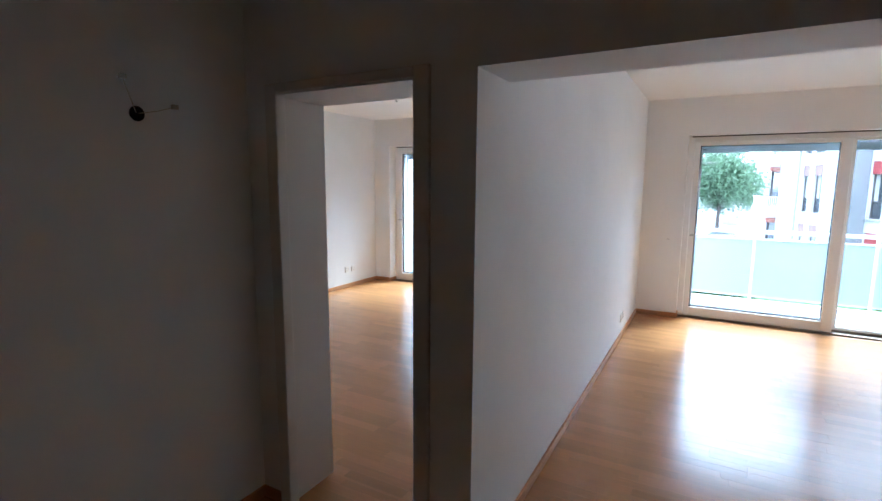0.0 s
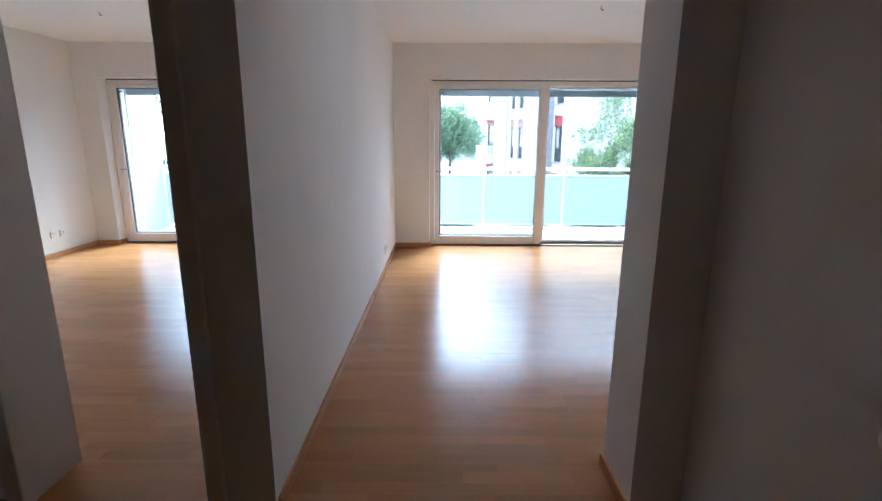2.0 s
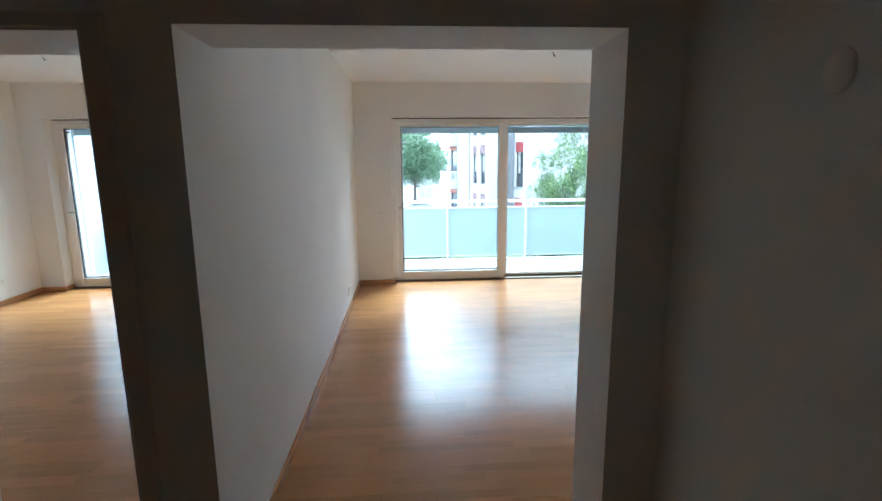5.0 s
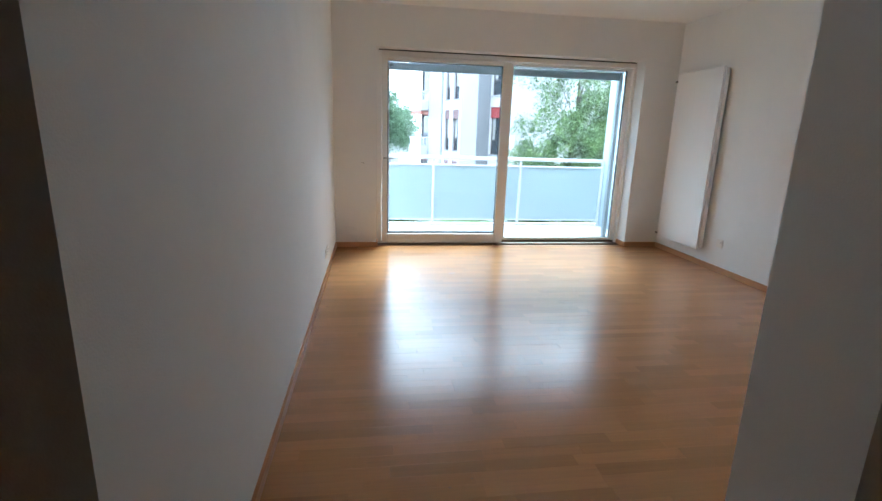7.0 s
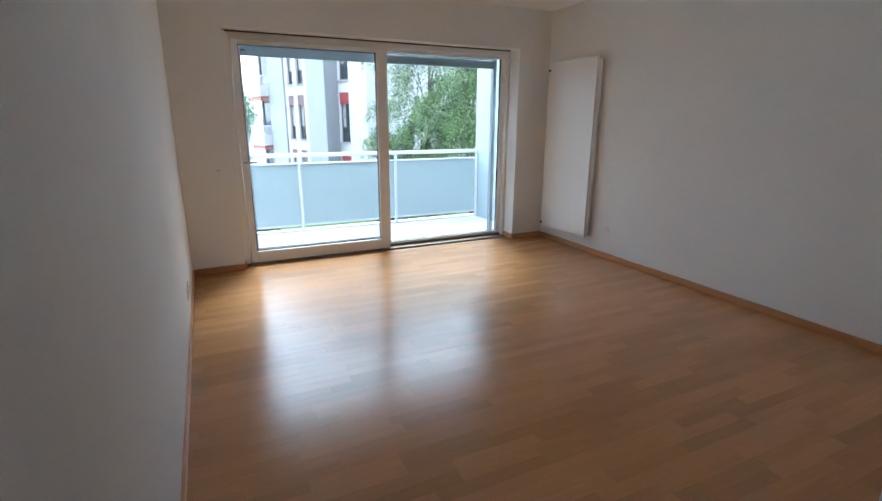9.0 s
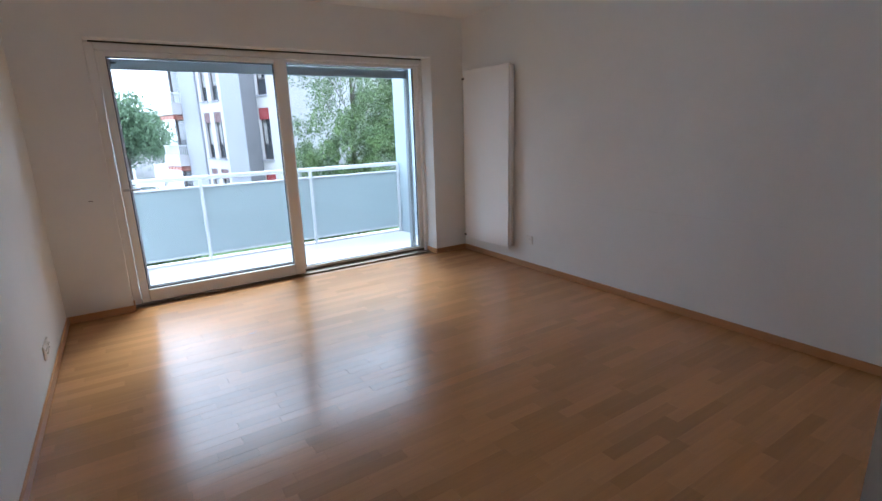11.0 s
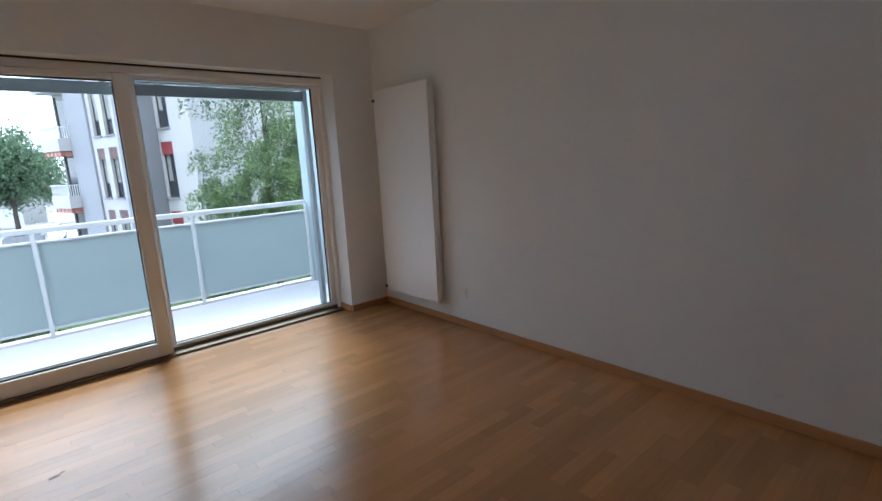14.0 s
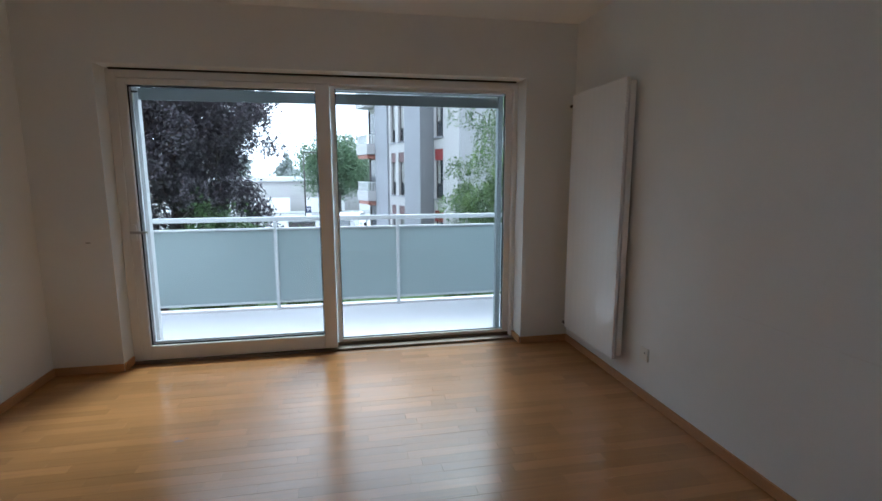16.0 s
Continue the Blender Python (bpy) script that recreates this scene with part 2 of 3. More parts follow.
CURTAIN = mat("grey_curtain", (0.45, 0.44, 0.44), 0.9, vary=0.15, scale=4)
DARKFRAME = mat("dark_brown_frame", (0.06, 0.05, 0.05), 0.5)
BARK = mat("bark", (0.055, 0.042, 0.036), 0.9, vary=0.3, scale=5, bump=0.6, bump_scale=25)
BIRCHBARK = mat("birch_bark", (0.30, 0.29, 0.27), 0.8, vary=0.4, scale=5, bump=0.3)
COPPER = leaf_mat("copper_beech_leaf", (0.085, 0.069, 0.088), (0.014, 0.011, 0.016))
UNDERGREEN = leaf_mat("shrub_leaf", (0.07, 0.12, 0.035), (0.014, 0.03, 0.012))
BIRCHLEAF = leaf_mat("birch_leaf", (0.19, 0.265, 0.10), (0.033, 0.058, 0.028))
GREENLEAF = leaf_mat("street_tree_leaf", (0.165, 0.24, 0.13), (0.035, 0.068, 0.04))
# Far foliage: distance haze is put into this pale grey leaf colour.
FARLEAF_HAZE = leaf_mat("haze_pale_leaf", (0.46, 0.48, 0.48), (0.36, 0.39, 0.40))
CARPAINT_W = mat("white_car_paint", (0.75, 0.75, 0.76), 0.2, coat=1.0)
CARPAINT_D = mat("dark_car_paint", (0.03, 0.035, 0.045), 0.2, coat=1.0)
TYRE = mat("tyre_rubber", (0.02, 0.02, 0.02), 0.8)
SIGNBLUE = mat("sign_blue", (0.02, 0.03, 0.09), 0.4)
SIGNWHITE = mat("sign_white", (0.8, 0.8, 0.8), 0.4)
LOWROOF = mat("pale_flat_roof", (0.60, 0.61, 0.63), 0.8, vary=0.06, scale=0.3)


# ---- mesh helpers ----
def box(bm, x0, x1, y0, y1, z0, z1, bevel=0.0):
    """A box in a bmesh, with rounded edges if bevel is given."""
    c = [bm.verts.new((x, y, z)) for z in (z0, z1) for y in (y0, y1) for x in (x0, x1)]
    faces = [bm.faces.new([c[i] for i in f]) for f in ((0, 2, 3, 1), (4, 5, 7, 6), (0, 1, 5, 4), (2, 6, 7, 3), (0, 4, 6, 2), (1, 3, 7, 5))]
    if bevel:
        edges = list({e for f in faces for e in f.edges})
        bmesh.ops.bevel(bm, geom=edges, offset=bevel, segments=2, affect="EDGES", profile=0.6)
    return bm


def boxes(*specs, bevel=0.0):
    bm = bmesh.new()
    for s in specs:
        box(bm, *s, bevel=bevel)
    return bm


def tube(bm, a, b, r0, r1=None, sides=12, caps=True):
    """A tapered rod from a to b."""
    a, b, r1 = Vector(a), Vector(b), r0 if r1 is None else r1
    q = (b - a).to_track_quat("Z", "Y")
    rings = []
    for p, r in ((a, r0), (b, r1)):
        rings.append([bm.verts.new(p + q @ Vector((r * math.cos(2 * math.pi * i / sides), r * math.sin(2 * math.pi * i / sides), 0))) for i in range(sides)])
    for i in range(sides):
        f = bm.faces.new((rings[0][i], rings[0][(i + 1) % sides], rings[1][(i + 1) % sides], rings[1][i]))
        f.smooth = True
    if caps:
        bm.faces.new(rings[0][::-1]), bm.faces.new(rings[1])
    return bm


def part(name, bm, material, parent=None, label=""):
    """Links a bmesh as one mesh object, under a thing or a part if one is given."""
    me = bpy.data.meshes.new(name)
    bm.to_mesh(me)
    bm.free()
    me.materials.append(material)
    ob = new(name, me)
    if parent:
        ob.parent = parent
    return tagged(ob, label)


def thing(name, at=(0, 0, 0), turn=0.0, label="", category="", group="", kind=""):
    """An Empty at the base of a thing, which parents its parts; parts are built in its own axes."""
    ob = new(name)
    ob.empty_display_size = 0.1
    ob.matrix_basis = pose(*at, 0, 0, turn)
    return tagged(ob, label, category, group, kind)


def structure(name, bm, material, label="", category=""):
    return tagged(part(name, bm, material), label, category, kind="structure")


# ---- plan ----
AX0, AX1 = -0.592, 3.322      # room, across
AY0, AY1 = 2.26, 6.75        # room, along
HX0, HX1 = -1.76, 0.966       # hall, across
HY0, HYS, HY1 = -5.4, 0.5, 1.955        # hall, along; widened unseen before HYS to swallow light
BX0, BX1 = -4.65, -0.75      # second room, across
BY1 = 6.80
TOP = 2.578
OUT = 7.17                   # outer face of the facade
OP0, OP1, OPZ = -0.592, 0.772, 2.0       # wide opening
DO0, DO1, DOZ = -1.585, -0.850, 1.977   # door opening
WA0, WA1, WAZ = -0.135, 2.905, 2.16    # window opening of the room
WB0, WB1, WBZ = -4.36, -1.32, 2.16     # window opening of the second room
GROUND = -3.0

# ---- large structure ----
for k, spec in enumerate(((HX0 - 0.15, DO0 - 0.03, HY1, AY0, 0, TOP), (DO0 - 0.03, DO1 + 0.03, HY1, AY0, DOZ + 0.03, TOP), (DO1 + 0.03, OP0, HY1, AY0, 0, TOP),
          (OP0, OP1, HY1, AY0, OPZ, TOP), (OP1, AX1 + 0.2, HY1, AY0, 0, TOP))):
    structure(f"wall_hall_front_{k + 1}", boxes(spec), WALL, "white painted wall between hall and rooms", "wall")
structure("wall_partition", boxes((BX1, AX0, AY0, AY1, 0, TOP)), WALL, "smooth white painted partition wall", "wall")
structure("wall_room_side", boxes((AX1, AX1 + 0.2, AY0, OUT, 0, TOP)), WALL, "white painted side wall with faint scuffs", "wall")
for k, spec in enumerate(((BX1, WA0, AY1, OUT, 0, TOP), (WA1, AX1, AY1, OUT, 0, TOP), (WA0, WA1, AY1, OUT, WAZ, TOP))):
    structure(f"wall_facade_{k + 1}", boxes(spec), WALL, "white painted wall round the balcony door", "wall")
for k, spec in enumerate(((BX0 - 0.2, WB0, BY1, OUT, 0, TOP), (WB1, BX1, BY1, OUT, 0, TOP), (WB0, WB1, BY1, OUT, WBZ, TOP))):
    structure(f"wall_second_facade_{k + 1}", boxes(spec), WALL, "white painted window wall", "wall")
structure("wall_second_side", boxes((BX0 - 0.2, BX0, AY0, BY1, 0, TOP)), WALL, "white painted wall with sockets", "wall")
structure("wall_second_back", boxes((BX0 - 0.2, HX0 - 0.15, HY1, AY0, 0, TOP)), WALL, "plain white painted wall", "wall")
structure("wall_hall_side", boxes((HX0 - 0.15, HX0, HYS, HY1, 0, TOP)), WALL, "white painted hall wall in shade", "wall")
structure("wall_hall_right", boxes((HX1, HX1 + 0.15, HYS, HY1, 0, TOP)), WALL, "white painted hall wall with a filler patch", "wall")
# Unseen walls, added so a wider back space draws light from the hall.
for k, spec in enumerate(((BX0 - 0.2, AX1 + 0.2, HY0 - 0.15, HY0, 0, TOP), (BX0 - 0.2, BX0, HY0, HYS, 0, TOP), (AX1, AX1 + 0.2, HY0, HYS, 0, TOP),
          (BX0 - 0.2, HX0 - 0.15, HYS, HYS + 0.15, 0, TOP), (HX1 + 0.15, AX1 + 0.2, HYS, HYS + 0.15, 0, TOP))):
    structure(f"wall_unseen_hall_back_{k + 1}", boxes(spec), WALL, "unseen plain white wall of the widened hall", "wall")
structure("ceiling", boxes((BX0 - 0.2, AX1 + 0.2, HY0 - 0.15, OUT, TOP, TOP + 0.22)), CEIL, "smooth white painted ceiling", "ceiling")
structure("floor_base", boxes((BX0 - 0.2, AX1 + 0.2, HY0 - 0.15, OUT - 0.1, -0.25, -0.012)), JOINT, "oak parquet floor bed", "floor")


def baseboard(x0, x1, y0, y1):
    along_x = x1 - x0 > y1 - y0
    structure("baseboard", boxes((x0, x1, y0, y1, 0.001, 0.058), bevel=0.004), OAK_BASE if along_x else OAK_BASE_Y, "oak baseboard along the wall", "baseboard")


T = 0.014
baseboard(AX0, AX0 + T, HY1 + 0.02, AY1)
baseboard(AX0 + T, WA0, AY1 - T, AY1)
baseboard(WA0, WA0 + T, AY1, 6.90)
baseboard(WA1 - T, WA1, AY1, 6.94)
baseboard(WA1, AX1, AY1 - T, AY1)
baseboard(AX1 - T, AX1, AY0, AY1 - T)
baseboard(OP1, AX1 - T, AY0, AY0 + T)
baseboard(OP1 - T, OP1, HY1 - T, AY0 + T)
baseboard(OP1, HX1 - T, HY1 - T, HY1)
baseboard(HX1 - T, HX1, HYS, HY1)
baseboard(-0.785, OP0 + T, HY1 - T, HY1)
baseboard(HX0, HX0 + T, HYS, HY1)
baseboard(HX0 + T, -1.625, HY1 - T, HY1)
baseboard(BX0, BX0 + T, AY0, BY1)
baseboard(BX0 + T, WB0, BY1 - T, BY1)
baseboard(WB0, WB0 + T, BY1, 6.95)
baseboard(WB1, BX1, BY1 - T, BY1)
baseboard(BX1 - T, BX1, AY0, BY1 - T)

# ---- door frame between hall and second room ----
door = thing("door_1", (0, 0, 0), 0, "painted steel door frame without a leaf", "door frame", kind="structure")
part("lining", boxes((DO0 - 0.03, DO0, HY1 - 0.012, AY0 + 0.012, 0, DOZ), (DO1, DO1 + 0.03, HY1 - 0.012, AY0 + 0.012, 0, DOZ),
     (DO0 - 0.03, DO1 + 0.03, HY1 - 0.012, AY0 + 0.012, DOZ, DOZ + 0.03)), FRAMEPAINT, door)
for nm, specs in (("casing", [(DO0 - 0.035, DO0 + 0.033, HY1 - 0.024, HY1 + 0.035, 0, DOZ + 0.05)]), ("casing", [(DO1 + 0.008, DO1 + 0.075, HY1 - 0.024, HY1, 0, DOZ + 0.05)]),
                  ("head_casing", [(DO0 + 0.033, DO1 + 0.008, HY1 - 0.024, HY1, DOZ + 0.008, DOZ + 0.05)])):
    part(nm, boxes(*specs, bevel=0.008), FRAMEPAINT, door)


# ---- balcony windows ----
def balcony_window(name, x0, x1, yin, top, label):
    """A lift-and-slide balcony door: fixed frame, a sliding leaf on the inner track, a fixed pane, and a handle."""
    w = thing(name, (x0, yin, 0), 0, label, "window", kind="structure")
    L, m0, m1 = x1 - x0, 1.423, 1.525
    f, rs = 0.062, 2.956
    part("window_frame", boxes((0.0, f, 0.165, 0.24, 0, top - 0.004), (0.0, 0.10, 0.24, 0.36, 0, top - 0.004), (rs + 0.05, L, 0.19, 0.36, 0, top - 0.004), (f, rs + 0.05, 0.165, 0.24, top - 0.064, top - 0.004), (0.10, rs + 0.05, 0.24, 0.36, top - 0.085, top - 0.004), bevel=0.006), PVC, w)
    # Solid black strip: the dark inside the track groove is its colour.
    part("groove", boxes((0.03, L - 0.03, 0.145, 0.165, top - 0.011, top - 0.001)), SEAL, w, "black strip standing in for the shaded curtain track groove")
    leaf = part("sliding_leaf", boxes((0.066, 0.127, 0.155, 0.225, 0.012, 2.092), (m0, m1, 0.155, 0.225, 0.012, 2.092),
                (0.127, m0, 0.155, 0.225, 2.050, 2.092), (0.127, m0, 0.155, 0.225, 0.012, 0.124), bevel=0.007), PVC, w)
    part("seal", boxes((0.127, 0.134, 0.183, 0.197, 0.124, 2.05), (m0 - 0.007, m0, 0.183, 0.197, 0.124, 2.05), (0.134, m0 - 0.007, 0.183, 0.197, 2.04, 2.05),
         (0.134, m0 - 0.007, 0.183, 0.197, 0.124, 0.133)), SEAL, leaf)
    part("outer_trim", boxes((0.134, 0.150, 0.200, 0.222, 0.133, 2.04), (0.150, m0 - 0.007, 0.200, 0.222, 0.133, 0.148)), TRIM, leaf)
    p = part("pane", boxes((0.129, m0 - 0.002, 0.188, 0.192, 0.126, 2.048)), PANE, leaf)
    p.visible_shadow = False
    part("sticker", boxes((0.150, 0.190, 0.1865, 0.188, 1.998, 2.012)), BRACKET, leaf, "small dark sticker on the glass")
    part("handle_plate", boxes((0.082, 0.112, 0.143, 0.155, 0.94, 1.06), bevel=0.004), PVC, leaf)
    bm = boxes((0.08, 0.205, 0.108, 0.122, 0.993, 1.013), bevel=0.005)
    tube(bm, (0.097, 0.145, 1.003), (0.097, 0.115, 1.003), 0.009)
    part("handle", bm, STEEL, leaf)
    fx = part("fixed_sash", boxes((m1, m1 + 0.04, 0.235, 0.295, 0.03, top - 0.064), (rs, rs + 0.05, 0.235, 0.295, 0.03, top - 0.064),
              (m1 + 0.04, rs, 0.235, 0.295, 0.03, 0.058), (m1 + 0.04, rs, 0.235, 0.295, 2.088, top - 0.085), bevel=0.005), PVC, w)
    part("seal", boxes((m1 + 0.04, m1 + 0.046, 0.255, 0.27, 0.058, 2.088), (rs - 0.008, rs, 0.255, 0.27, 0.058, 2.088),
         (m1 + 0.046, rs - 0.008, 0.255, 0.27, 2.079, 2.088), (m1 + 0.046, rs - 0.008, 0.255, 0.27, 0.058, 0.064)), SEAL, fx)
    p = part("pane", boxes((m1 + 0.042, rs - 0.002, 0.26, 0.264, 0.06, 2.086)), PANE, fx)
    p.visible_shadow = False
    # A pair of rails: the left coloured as lit, the right as in shade.
    part("guide_rail", boxes((0.10, 0.125, 0.36, 0.42, 0, top)), RAIL, w)
    part("guide_rail", boxes((rs - 0.028, rs + 0.012, 0.36, 0.42, 0, top)), ALU_SHADE, w, "blue-grey shutter guide rail coloured dark as in shade")
    part("threshold", boxes((0, L, 0.14, 0.42, -0.012, 0.008), (f, rs + 0.05, 0.228, 0.36, 0.008, 0.0295), bevel=0.002), THRESHOLD_SHADE, w)
    sh = thing("roller_shutter", (x0, yin, 0), 0, "grey roller shutter pulled almost fully up", "shutter")
    for i in range(4):
        z = 1.975 if i == 0 else 2.068 + (i - 1) * 0.045
        bm = boxes((0.11, rs + 0.005, 0.372, 0.386, z, z + (0.086 if i == 0 else 0.042)), bevel=0.003)
        part("end_bar" if i == 0 else "slat", bm, SHUTTER, sh)
    return w


balcony_window("window_1", WA0, WA1, AY1, WAZ, "white two-part sliding balcony door, closed")
balcony_window("window_2", WB0, WB1, BY1, WBZ, "white sliding balcony door of the second room")


# ---- balcony ----
BAL0, BAL1, BALY = -4.66, 3.41, 8.53
structure("balcony_floor", boxes((BAL0 - 0.2, BAL1 + 0.2, OUT - 0.1, BALY + 0.08, -0.28, -0.075), (BAL0, BAL1, BALY - 0.02, BALY + 0.08, -0.075, -0.05)), SLAB, "pale balcony slab with a low upstand", "balcony floor")
structure("wall_balcony_end", boxes((BAL1, BAL1 + 0.2, OUT, BALY + 0.06, -0.075, 2.62)), RENDERW, "pale rendered end wall of the balcony", "wall")
structure("wall_balcony_far_end", boxes((BAL0 - 0.2, BAL0, OUT, BALY + 0.06, -0.075, 2.62)), RENDERW, "pale rendered end wall of the balcony", "wall")
rail = thing("balcony_railing", (0, BALY, -0.05), 0, "white steel balcony railing with frosted glass panels", "railing")
posts = [-4.625, -3.30, -1.96, -0.614, 0.722, 2.058, 3.375]
part("handrail", boxes((BAL0 + 0.02, BAL1 - 0.02, -0.025, 0.025, 0.965, 1.015), bevel=0.006), RAIL, rail)
part("upper_bar", boxes((BAL0 + 0.02, BAL1 - 0.02, -0.012, 0.03, 0.872, 0.893), bevel=0.004), RAIL, rail)
part("lower_bar", boxes((BAL0 + 0.02, BAL1 - 0.02, -0.012, 0.03, 0.052, 0.073), bevel=0.004), RAIL, rail)
for x in posts:
    part("post", boxes((x - 0.018, x + 0.018, -0.045, -0.014, -0.025, 0.965), bevel=0.004), RAIL, rail)
for a, b in zip(posts, posts[1:]):
    part("glass_panel", boxes((a + 0.012, b - 0.012, 0.0, 0.01, 0.073, 0.872)), FROST, rail, "pale blue-green frosted glass")

# ---- radiator, sockets, small wall things ----
rad = thing("panel_radiator", (AX1, 6.229, 0.176), 0, "tall flat white panel radiator hung on the wall", "radiator")
part("front_panel", boxes((-0.096, -0.076, -0.371, 0.371, 0.0, 1.842), bevel=0.006), ENAMEL, rad)
bm = boxes((-0.066, -0.026, -0.371, 0.362, 0.02, 1.825), bevel=0.006)
part("rear_panel", bm, ENAMEL, rad)
bm = bmesh.new()
for i in range(22):
    y = -0.34 + i * 0.0324
    box(bm, -0.076, -0.064, y, y + 0.004, 0.05, 1.80)
part("convector_fins", bm, ENAMEL, rad)
for z in (0.06, 1.79):
    for y in (-0.285, 0.285):
        part("bracket", boxes((-0.027, 0.0, y - 0.015, y + 0.015, z - 0.02, z + 0.03)), BRACKET, rad)
    bm = bmesh.new()
    tube(bm, (-0.088, 0.362, z - 0.03), (-0.088, 0.405, z - 0.03), 0.012)
    part("valve_plug", bm, BRACKET, rad)


def socket(x, y, z, facing, label, holes=3):
    """A flush socket plate with its holes; facing is -1 for a wall on the far x side and 1 for the other."""
    s = thing("wall_socket", (x, y, z), 0 if facing > 0 else 180, label, "socket", "flush wall sockets")
    part("plate", boxes((0, 0.011, -0.042, 0.042, -0.042, 0.042), bevel=0.004), PLATE, s)
    part("insert", boxes((0.011, 0.013, -0.028, 0.028, -0.028, 0.028)), PLATE, s)
    for i in range(holes):
        a = 2 * math.pi * i / holes + 0.5
        for dx, dz in ((0, 0), (0.005, 0.0055), (-0.005, 0.0055)):
            bm = bmesh.new()
            c = (0.0125, 0.016 * math.cos(a) + dx, 0.016 * math.sin(a) + dz)
            tube(bm, c, (0.0138, c[1], c[2]), 0.0026, sides=8)
            part("hole", bm, BLACK, s)
    return s


socket(AX1, 5.635, 0.292, -1, "white flush wall socket beside the radiator", 1)
socket(AX1, 2.40, 0.277, -1, "white triple wall socket near the corner")
socket(AX0, 5.56, 0.225, 1, "white flush wall socket above the baseboard")
socket(AX0, 5.67, 0.225, 1, "white flush wall socket above the baseboard")
socket(BX0, 6.06, 0.278, 1, "white flush wall socket in the second room")
socket(BX0, 6.205, 0.272, 1, "white flush wall socket in the second room")

lead = thing("wall_lamp_outlet", (HX0, 1.45, 1.85), 0, "open lamp outlet with bare wires in the hall wall", "lamp outlet")
bm = bmesh.new()
tube(bm, (0.0, 0, 0), (0.004, 0, 0), 0.028, sides=20)
part("outlet_hole", bm, BLACK, lead)
for dy, dz, out in ((0.12, 0.035, 0.05), (-0.075, 0.115, 0.06)):
    bm = bmesh.new()
    tube(bm, (0.0, 0, 0), (out * 0.6, dy * 0.5, dz * 0.4), 0.0018, sides=6)
    tube(bm, (out * 0.6, dy * 0.5, dz * 0.4), (out, dy, dz), 0.0018, sides=6)
    part("wire", bm, WIRE, lead)
    part("terminal", boxes((out - 0.008, out + 0.008, dy - 0.012, dy + 0.012, dz - 0.008, dz + 0.010), bevel=0.003), WIRE, lead)
cover = thing("outlet_cover", (HX1, 1.385, 1.775), 0, "round white plastic cover over an old lamp outlet", "outlet cover")
bm = bmesh.new()
bmesh.ops.create_uvsphere(bm, u_segments=28, v_segments=14, radius=0.043, matrix=Matrix.Diagonal((0.34, 0.95, 1.1, 1)))
for f in bm.faces:
    f.smooth = True
part("dome", bm, FILLER, cover)
tagged(part("wall_mark", boxes((-0.295, -0.265, AY1 - 0.0015, AY1, 0.949, 0.953)), BRACKET), "small dark scratch on the white wall", "scratch", kind="structure")
bm = bmesh.new()
for k in range(9):
    y = 3.25 + k * 0.2
    z = 0.757 - k * 0.002 + random.uniform(-0.004, 0.004)
    box(bm, AX1 - 0.0008, AX1, y, y + random.uniform(0.12, 0.2), z, z + random.uniform(0.003, 0.007))
tagged(part("wall_scuff", bm, SCUFF), "faint scuff line along the white wall", "scuff", kind="structure")
STAIN = mat("dark_floor_stain", (0.27, 0.14, 0.065), 0.4, vary=0.3, scale=60)
for sx, sy, sr in ((0.565, 5.645, 0.020), (0.60, 5.668, 0.009), (0.112, 2.805, 0.006), (0.205, 2.845, 0.005)):
    bm = bmesh.new()
    vs = [bm.verts.new((sx + sr * random.uniform(0.7, 1.5) * math.cos(a), sy + 0.6 * sr * random.uniform(0.7, 1.2) * math.sin(a), 0.0022)) for a in [k * math.pi / 6 for k in range(12)]]
    bm.faces.new(vs)
    tagged(part("floor_stain", bm, STAIN), "small dark stain on the oak parquet", "stain", "floor stains", kind="structure")

for hx, hy, hl in ((-3.21, 5.30, "small dark ceiling hook in the second room"), (1.436, 5.024, "small dark ceiling hook above the parquet")):
    hook = thing("ceiling_hook", (hx, hy, 2.578), 0, hl, "hook", "ceiling hooks")
    bm = bmesh.new()
    tube(bm, (0, 0, 0), (0, 0, -0.006), 0.014, sides=14)
    part("rosette", bm, FILLER, hook)
    bm = bmesh.new()
    tube(bm, (0, 0, -0.006), (0, 0, -0.03), 0.003, sides=8)
    tube(bm, (0, 0, -0.03), (0.012, 0, -0.036), 0.003, sides=8)
    tube(bm, (0.012, 0, -0.036), (0.018, 0, -0.024), 0.003, sides=8)
    part("hook", bm, BRACKET, hook)

# ---- outside: ground ----
structure("ground", boxes((-900, 900, -600, 1500, GROUND - 0.5, GROUND)), GRASS, "green lawn round the buildings", "ground")
structure("road", boxes((-80, 60, 40, 60, GROUND, GROUND + 0.02)), ASPHALT, "pale wet asphalt street", "road")
structure("pavement", boxes((-80, 60, 60, 62.6, GROUND, GROUND + 0.14)), PAVING, "pale pavement with a kerb", "pavement")
structure("forecourt", boxes((-3.5, 3.2, 25, 40, GROUND, GROUND + 0.02)), ASPHALT, "asphalt parking lane", "road")


# ---- apartment building across the lawn ----
house = new("apartment_building")
house.matrix_basis = Matrix(((-0.311, -0.950, 0, 6.23), (0.950, -0.311, 0, 23.33), (0, 0, 1, 0), (0, 0, 0, 1)))
tagged(house, "white and grey four-storey apartment building with balconies", "building")
LEVELS = [-2.5, 0.3, 3.1, 5.9]
WH, FULL = 2.25, 2.8
ROOF = 9.2
cols = [(1.37, 2.20), (5.50, 6.22), (6.60, 7.22)]
specs = [(0, 11.2, -9, -0.25, GROUND, ROOF)]
edges = [0.0] + [v for c in cols for v in c] + [9.3]
